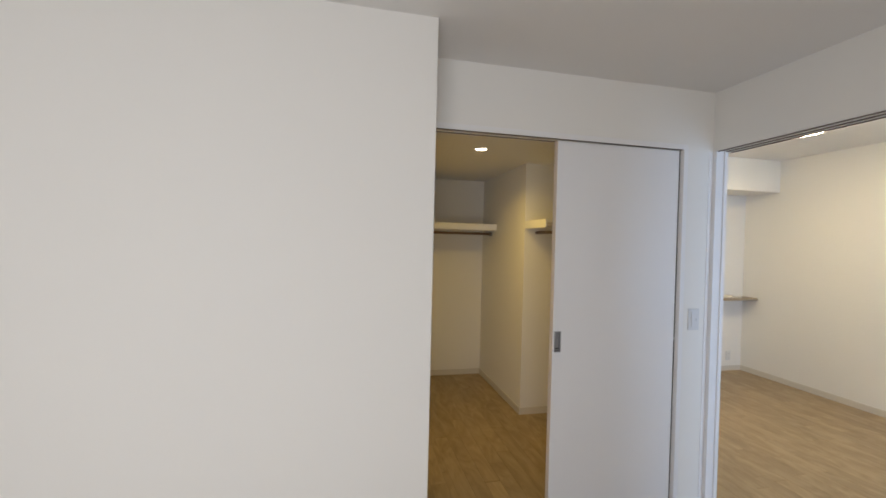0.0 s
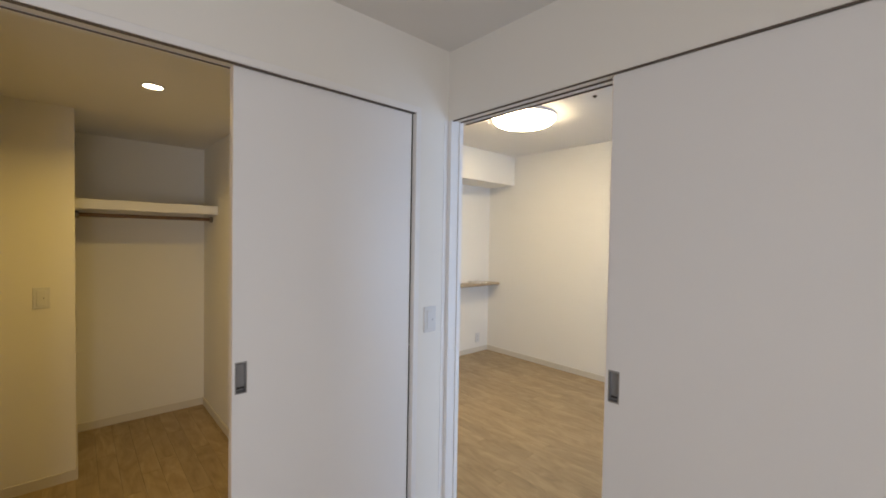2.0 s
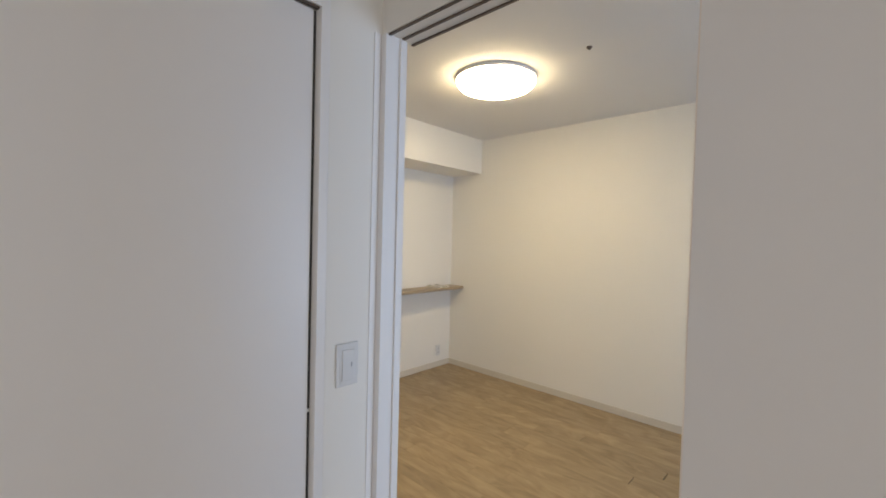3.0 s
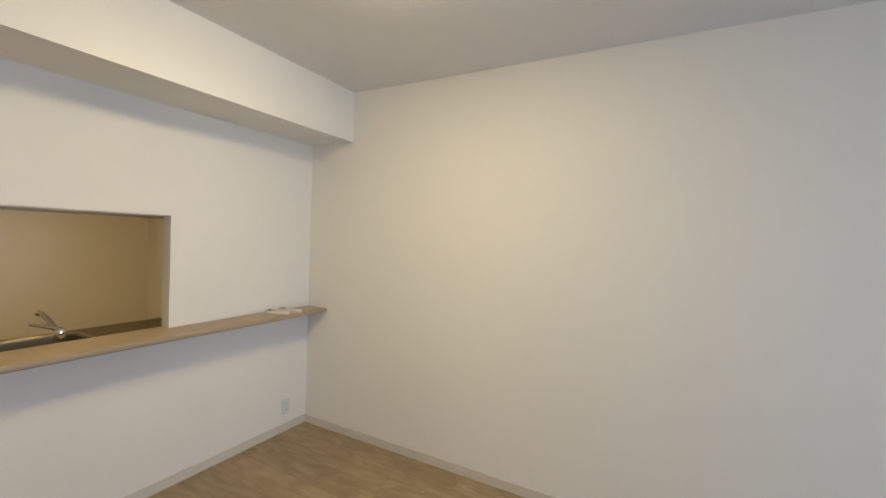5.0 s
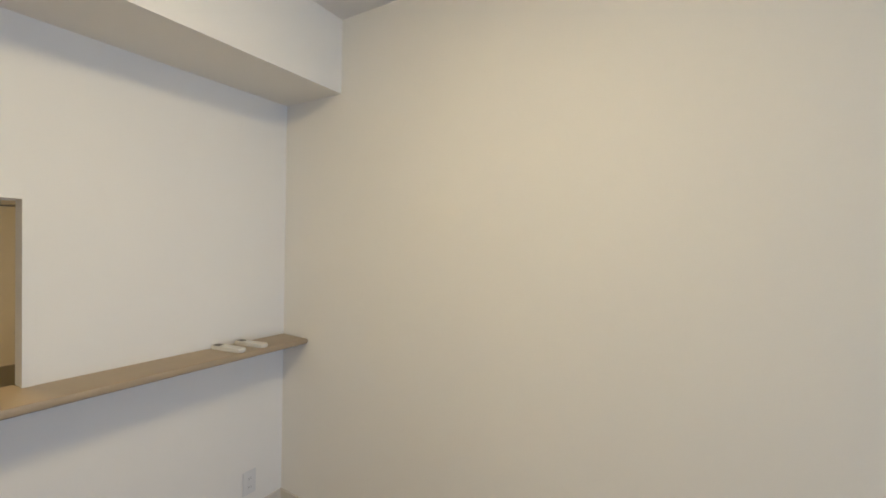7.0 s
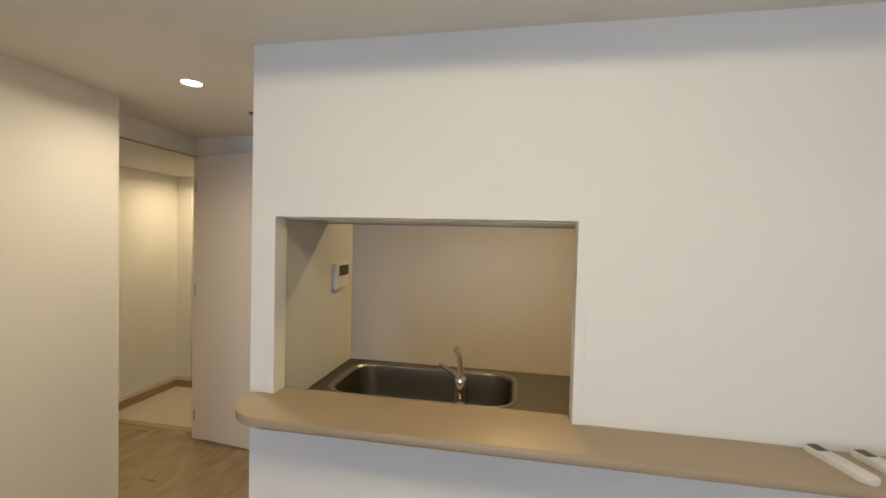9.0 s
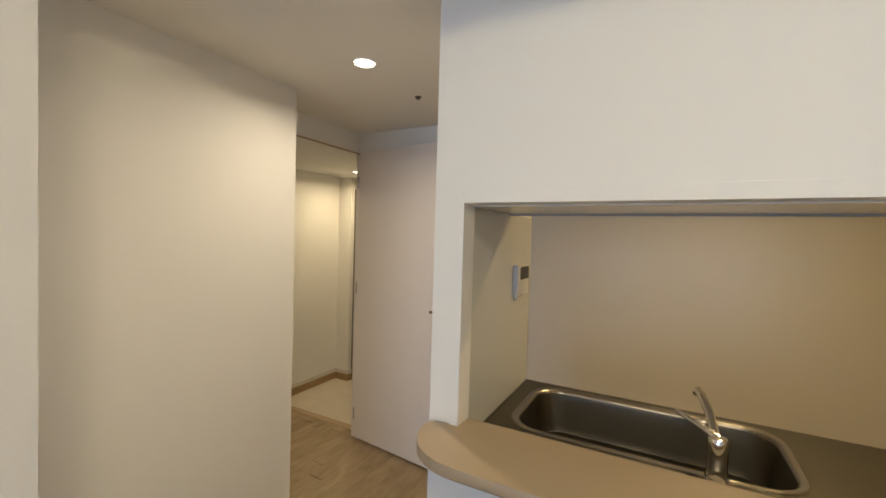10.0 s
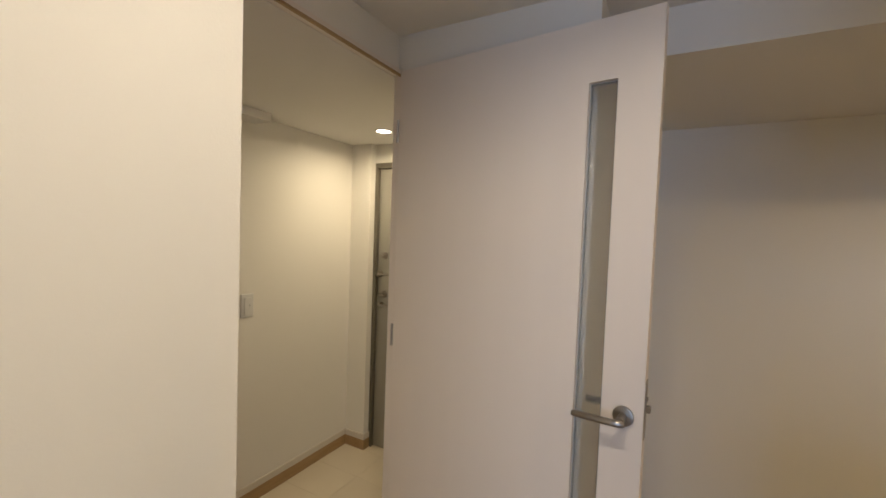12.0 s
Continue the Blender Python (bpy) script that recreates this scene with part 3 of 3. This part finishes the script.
def sink_top():
    """The steel top with a pressed bowl: rings of one outline drawn down and in."""
    bm = bmesh.new()
    def ring(grow, z, r):
        o = rounded_plan(SX0 - grow, SY0 - grow, SX1 + grow, SY1 + grow, r, 6)
        return [bm.verts.new((x, y, z)) for x, y in o]
    seq = [ring(0.022, KZ, 0.112), ring(0.0, KZ - 0.003, 0.100), ring(-0.006, KZ - 0.02, 0.096), ring(-0.014, KZ - SD + 0.035, 0.09), ring(-0.024, KZ - SD + 0.010, 0.082), ring(-0.05, KZ - SD, 0.06)]
    for p, q in zip(seq, seq[1:]):
        for k in range(len(p)):
            j = (k + 1) % len(p)
            bm.faces.new((p[k], p[j], q[j], q[k]))
    bm.faces.new(seq[-1])
    n = len(seq[0]) // 4
    corner = [(KX0, KY0), (KX1, KY0), (KX1, KY1), (KX0, KY1)]
    cv = [bm.verts.new((x, y, KZ)) for x, y in corner]
    for c in range(4):
        arc = seq[0][c * n:(c + 1) * n]
        for a, b in zip(arc, arc[1:]):
            bm.faces.new((cv[c], b, a))
        nxt = seq[0][((c + 1) % 4) * n]
        bm.faces.new((cv[c], cv[(c + 1) % 4], nxt, arc[-1]))
    bmesh.ops.recalc_face_normals(bm, faces=bm.faces)
    return bm


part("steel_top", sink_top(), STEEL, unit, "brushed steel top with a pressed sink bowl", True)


def sink_rim():
    """The polished pressed bead that runs round the bowl, a low double wave."""
    bm = bmesh.new()
    seq = []
    for grow, z, r in ((0.0225, 0.0005, 0.1125), (0.019, 0.0042, 0.110), (0.015, 0.0048, 0.107), (0.0105, 0.0026, 0.104), (0.006, 0.0034, 0.101), (0.002, 0.0014, 0.099), (-0.003, -0.008, 0.097)):
        seq.append([bm.verts.new((x, y, KZ + z)) for x, y in rounded_plan(SX0 - grow, SY0 - grow, SX1 + grow, SY1 + grow, r, 8)])
    for p, q in zip(seq, seq[1:]):
        for k in range(len(p)):
            j = (k + 1) % len(p)
            bm.faces.new((p[k], p[j], q[j], q[k]))
    bmesh.ops.recalc_face_normals(bm, faces=bm.faces)
    return bm


part("rim", sink_rim(), RIMSTEEL, unit, "polished steel rim round the bowl", True)
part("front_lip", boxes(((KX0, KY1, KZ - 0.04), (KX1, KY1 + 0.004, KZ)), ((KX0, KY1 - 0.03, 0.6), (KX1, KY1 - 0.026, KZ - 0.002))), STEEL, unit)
part("drain", lathe([(0.055, 0), (0.05, 0.004), (0.02, 0.002)], (1.16, 2.66, KZ - SD), "z", 24), SATIN, unit, "drain cover", True)
for k in range(3):
    x0 = KX0 + 0.01 + k * 0.55
    d = part("door", boxes(((x0, KY1 - 0.03, 0.1), (x0 + 0.54, KY1 - 0.012, 0.59)), bevel=0.002), CABINET, unit)

tap = thing("kitchen_tap", "chrome single-lever kitchen tap behind the sink", "tap")
TX, TY = 1.352, 2.425
part("body", lathe([(0.030, KZ + 0.001), (0.030, KZ + 0.006), (0.026, KZ + 0.012), (0.024, KZ + 0.05), (0.025, KZ + 0.052), (0.025, KZ + 0.105), (0.022, KZ + 0.115), (0.010, KZ + 0.119)], (TX, TY, 0), "z", 28), CHROME, tap, smooth=True)
part("spout", tube([(TX, TY + 0.010, KZ + 0.085), (TX - 0.004, TY + 0.05, KZ + 0.112), (TX - 0.015, TY + 0.09, KZ + 0.150), (TX - 0.032, TY + 0.130, KZ + 0.183), (TX - 0.038, TY + 0.148, KZ + 0.186), (TX - 0.041, TY + 0.158, KZ + 0.176)], [0.013, 0.0125, 0.012, 0.012, 0.0125, 0.0125]), CHROME, tap, "swivel spout", True)
part("lever", tube([(TX, TY, KZ + 0.112), (TX - 0.03, TY + 0.022, KZ + 0.124), (TX - 0.085, TY + 0.062, KZ + 0.139), (TX - 0.098, TY + 0.07, KZ + 0.142)], [0.013, 0.010, 0.007, 0.005]), CHROME, tap, "flat lever", True)

hung = thing("wall_cabinet", "cream wall cabinet hung above the hatch in the kitchen", "cabinet")
part("body", boxes(((0.692, 2.252, 1.551), (2.30, 2.62, COR_C - 0.002)), bevel=0.002), CABINET, hung)
part("bottom_edge", boxes(((0.694, 2.60, 1.545), (2.298, 2.618, 1.5505))), GREYPAD, hung, "grey grip strip under the doors")

structure("trim", boxes(((0.690, 2.2525, KZ + 0.004), (0.693, 2.9065, 1.550)), bevel=0.0008), SPLASH, "pale greenish glossy panel beside the sink", "wall panel")

ic = thing("heater_remote_panel", "white wall remote panel with a dark display", "remote panel")
part("body", boxes(((0.690, 2.672, 1.236), (0.714, 2.812, 1.356)), bevel=0.004), PLASTIC, ic)
part("display", boxes(((0.714, 2.700, 1.298), (0.7155, 2.806, 1.348))), SCREEN, ic, "dark display window")
part("lip", boxes(((0.690, 2.688, 1.220), (0.704, 2.758, 1.2355)), bevel=0.003), PLASTIC, ic)


# ---- small fixtures on the walls ----
def switch_plate(name, label, m, keys=1, socket=False):
    """Local x across, z up, y into the wall; the front faces -y."""
    t = thing(name, label, "switch" if not socket else "socket", m=m)
    part("plate", boxes(((-0.036, -0.007, -0.061), (0.036, 0, 0.061)), bevel=0.0028), PLASTIC, t)
    part("frame", boxes(((-0.026, -0.0085, -0.050), (0.026, -0.007, 0.050)), bevel=0.0006), PLASTIC, t)
    if socket:
        for z in (-0.022, 0.022):
            s = part("outlet_face", boxes(((-0.0125, -0.0105, z - 0.017), (0.0125, -0.0085, z + 0.017)), bevel=0.0008), PLASTIC, t)
            for dx in (-0.006, 0.006):
                part("slot", boxes(((dx - 0.001, -0.0109, z - 0.005), (dx + 0.001, -0.0104, z + 0.005))), DARK, s)
    else:
        k = part("rocker", boxes(((-0.020, -0.0125, -0.044), (0.020, -0.0085, 0.044)), bevel=0.002), PLASTIC, t)
        part("indicator", boxes(((0.008, -0.0131, -0.006), (0.012, -0.0124, 0.006))), GREYPAD, k)
    return t


switch_plate("light_switch", "white rocker switch plate between the two doorways", pose(-0.104, 0, 1.092))
switch_plate("light_switch", "white rocker switch plate inside the closet", pose(-1.503, 1.765, 1.099))
switch_plate("light_switch", "white rocker switch plate on the hall wall", pose(-1.72, 3.53, 1.045, 0, 0, 90))
switch_plate("light_switch", "white rocker switch plate at the kitchen wall end", pose(0.615, 2.84, 1.06, 0, 0, -90))
switch_plate("wall_socket", "white double socket low beside the corner", pose(2.575, YC, 0.186), socket=True)


# ---- closet shelves ----
sh = thing("closet_shelf", "cream closet shelf with fascia over a hanging rail", "shelf", "closet shelves")
part("board", boxes(((-1.351, 2.098, 1.672), (-0.53, 2.53, 1.690))), TRIM, sh)
part("fascia", boxes(((-1.36, 2.08, 1.633), (-0.53, 2.098, 1.699)), bevel=0.0015), TRIM, sh)
part("rail", tube([(-1.355, 2.25, 1.60), (-0.535, 2.25, 1.60)], 0.0135), RAILWOOD, sh, "dark brown hanging rail", True)
for x in (-1.350, -0.540):
    part("rail_socket", lathe([(0.024, -0.01), (0.024, 0.01)], (x, 2.25, 1.60), "x", 16), SATIN, sh)
sh = thing("closet_shelf", "cream shelf in the closet alcove with a rail", "shelf", "closet shelves")
part("board", boxes(((-0.512, 0.99, 1.672), (-0.1, 1.38, 1.690))), TRIM, sh)
part("fascia", boxes(((-0.53, 0.99, 1.633), (-0.512, 1.38, 1.699)), bevel=0.0015), TRIM, sh)
part("rail", tube([(-0.42, 0.99, 1.60), (-0.42, 1.375, 1.60)], 0.0135), RAILWOOD, sh, "dark brown hanging rail", True)


# ---- lamps ----
lamp = thing("ceiling_lamp", "round glowing white ceiling lamp in the living room", "ceiling lamp")
CX, CY = 1.448, 0.645
part("base", lathe([(0.262, LIV_C - 0.001), (0.266, LIV_C - 0.006), (0.264, LIV_C - 0.0235)], (CX, CY, 0), "z", 48), PLASTIC, lamp, smooth=True)
part("diffuser", lathe([(0.256, LIV_C - 0.024), (0.261, LIV_C - 0.028), (0.256, LIV_C - 0.043), (0.236, LIV_C - 0.064), (0.20, LIV_C - 0.078), (0.13, LIV_C - 0.09), (0.05, LIV_C - 0.095), (0.001, LIV_C - 0.0955)], (CX, CY, 0), "z", 48), LAMPGLOW, lamp, "glowing milky dome", True)


def downlight(x, y, z, label, watts, colour=WARM, spread=150):
    d = thing("downlight", label, "downlight", "downlights")
    part("ring", lathe([(0.050, z + 0.004), (0.050, z - 0.003), (0.044, z - 0.005), (0.041, z - 0.002), (0.041, z + 0.004)], (x, y, 0), "z", 32), PLASTIC, d, smooth=True)
    part("lens", lathe([(0.041, z + 0.002), (0.041, z - 0.0015), (0.030, z - 0.004), (0.001, z - 0.005)], (x, y, 0), "z", 32), SPOTGLOW, d, "glowing lens", True)
    area("downlight_beam", (x, y, z - 0.012), (x, y, 0), 0.08, 0, watts, colour, True, spread)
    return d


downlight(-1.07, 1.003, CLO_C, "lit warm downlight in the closet ceiling", 6.5, AMBER)
downlight(0.098, 2.468, COR_C, "lit warm downlight in the corridor ceiling", 6.2, WARM, 160)
downlight(-1.272, 4.06, 2.026, "lit warm downlight above the entrance", 6.0, (1.0, 0.79, 0.45), 165)
downlight(1.6, 3.24, COR_C, "lit warm downlight in the kitchen ceiling", 10.8, (1.0, 0.69, 0.28), 170)


def ceiling_dot(x, y, z, label):
    d = thing("sprinkler_dot", label, "sensor")
    part("body", lathe([(0.016, z), (0.016, z - 0.004), (0.009, z - 0.007), (0.008, z - 0.013), (0.001, z - 0.014)], (x, y, 0), "z", 20), TRACK, d, smooth=True)


ceiling_dot(1.42, 0.0, LIV_C, "small dark ceiling hook in the living room")
ceiling_dot(0.085, 2.905, COR_C, "small dark ceiling hook in the corridor")
rose = thing("ceiling_rose", "white square lamp socket on the bedroom ceiling", "ceiling socket")
part("body", boxes(((-0.955, -0.890, BED_C - 0.022), (-0.835, -0.770, BED_C)), bevel=0.004), TRIM, rose)


# ---- the two remotes on the bar counter ----
def remote_control(m, label):
    r = thing("remote_control", label, "remote control", "remotes on the counter", m)
    part("body", slab(rounded_plan(-0.021, -0.090, 0.021, 0.090, 0.014, 6), 0, 0.017, 0.005, 3), CREAM, r, smooth=True)
    part("display", boxes(((-0.015, 0.042, 0.0165), (0.015, 0.080, 0.0178)), bevel=0.0005), SCREEN, r, "dark display")
    for k in range(2):
        part("button", boxes(((-0.012, 0.012 - k * 0.028, 0.0165), (0.012, 0.026 - k * 0.028, 0.0185)), bevel=0.0006), PLASTIC, r)


remote_control(pose(2.402, 2.085, 0.921, 0, 0, 12), "white remote control lying on the bar counter")
remote_control(pose(2.512, 2.080, 0.921, 0, 0, 11), "white remote control lying beside another")


stub = thing("cable_end", "small dark cable end at the skirting board", "cable")
part("lead", tube([(XE - 0.009, -0.640, 0.030), (XE - 0.022, -0.640, 0.026), (XE - 0.036, -0.634, 0.010), (XE - 0.052, -0.622, 0.005)], 0.0045), DARK, stub, smooth=True)
part("grommet", lathe([(0.012, 0), (0.011, -0.004), (0.006, -0.006)], (XE - 0.009, -0.640, 0.030), "x", 14), PLASTIC, stub)


# ---- hall floor: nosing and tiles ----
structure("nosing", boxes(((-1.711, 3.48, -0.05), (-0.735, 3.54, 0.002)), bevel=0.003), NOSING, "wooden nosing at the edge of the entrance floor", "threshold")
structure("ground_entrance", boxes(((-1.72, 3.54, -0.12), (-0.735, 4.56, -0.034))), GROUT, "mortar bed under the entrance tiles", "floor")
tile_mesh = None
ent = tagged(new("entrance_tiles"), "cream stone tiles on the entrance floor", "floor", kind="structure")
for i in range(3):
    for j in range(4):
        x0, y0 = -1.72 + i * 0.328, 3.541 + j * 0.256
        if tile_mesh is None:
            bm = boxes(((0, 0, -0.034), (0.3265, 0.2545, -0.030)))
            tile_mesh = bpy.data.meshes.new("tile")
            bm.to_mesh(tile_mesh)
            bm.free()
            tile_mesh.materials.append(TILE)
        o = new("tile", tile_mesh)
        o.parent = ent
        o.location = (x0, y0, 0)

# ---- oak planks ----
fl = bpy.data.objects["floor"]
PW, PL = 0.100, 0.91
plank_meshes = {}


def plank_bm(bm, x, y, w, length):
    n = len(bm.verts)
    box(bm, (x, y, -0.014), (x + w - 0.0009, y + length - 0.0014, 0))
    bm.verts.ensure_lookup_table()
    es = list({e for v in bm.verts[n:] for e in v.link_edges if all(abs(q.co.z) < 1e-6 for q in e.verts)})
    bmesh.ops.bevel(bm, geom=es, offset=0.0008, segments=1, affect="EDGES")


def lay(x0, y0, x1, y1, joined=False):
    """Boards along y with staggered butt joints; joined: one mesh where they are hardly seen."""
    rng = random.Random(int(x0 * 1000) + int(y0 * 77))
    whole = bmesh.new() if joined else None
    x = x0
    while x < x1 - 0.005:
        w = min(PW, x1 - x)
        y = y0 - rng.uniform(0.05, PL)
        while y < y1 - 0.005:
            a, b = max(y, y0), min(y + PL, y1)
            y += PL
            if b - a < 0.02:
                continue
            if joined:
                vs = [(x, a), (x + w - 0.0009, a), (x + w - 0.0009, b - 0.0014), (x, b - 0.0014)]
                low = [whole.verts.new((u, v, -0.014)) for u, v in vs]
                top = [whole.verts.new((u, v, 0)) for u, v in vs]
                whole.faces.new(top)
                for k in range(4):
                    whole.faces.new((low[k], low[(k + 1) % 4], top[(k + 1) % 4], top[k]))
                continue
            key = (round(w, 3), round(b - a, 2))
            if key not in plank_meshes:
                bm = bmesh.new()
                plank_bm(bm, 0, 0, *key)
                me = bpy.data.meshes.new("plank")
                bm.to_mesh(me)
                bm.free()
                me.materials.append(OAK)
                plank_meshes[key] = me
            o = new("plank", plank_meshes[key])
            o.parent = fl
            o.location = (x, a, 0)
        x += PW
    if joined:
        tagged(part("planks", whole, OAKJOINED, fl), kind="stuff")


lay(-4.3, BACK, 0.0, -0.0, True)
lay(0.0, BACK, XE, -0.9, True)
lay(0.0, -0.9, XE, 2.178)
lay(-3.0, 0.0, -1.36, 2.53, True)
lay(-1.36, 0.0, -0.53, 2.53)
lay(-0.53, 0.0, 0.0, 1.38, True)
lay(-0.41, 2.178, 0.615, 4.551)
lay(-0.41, 1.5, 0.0, 2.178)
lay(0.69, 2.908, XE, 4.551, True)
lay(-1.72, 2.578, -0.41, 3.48)
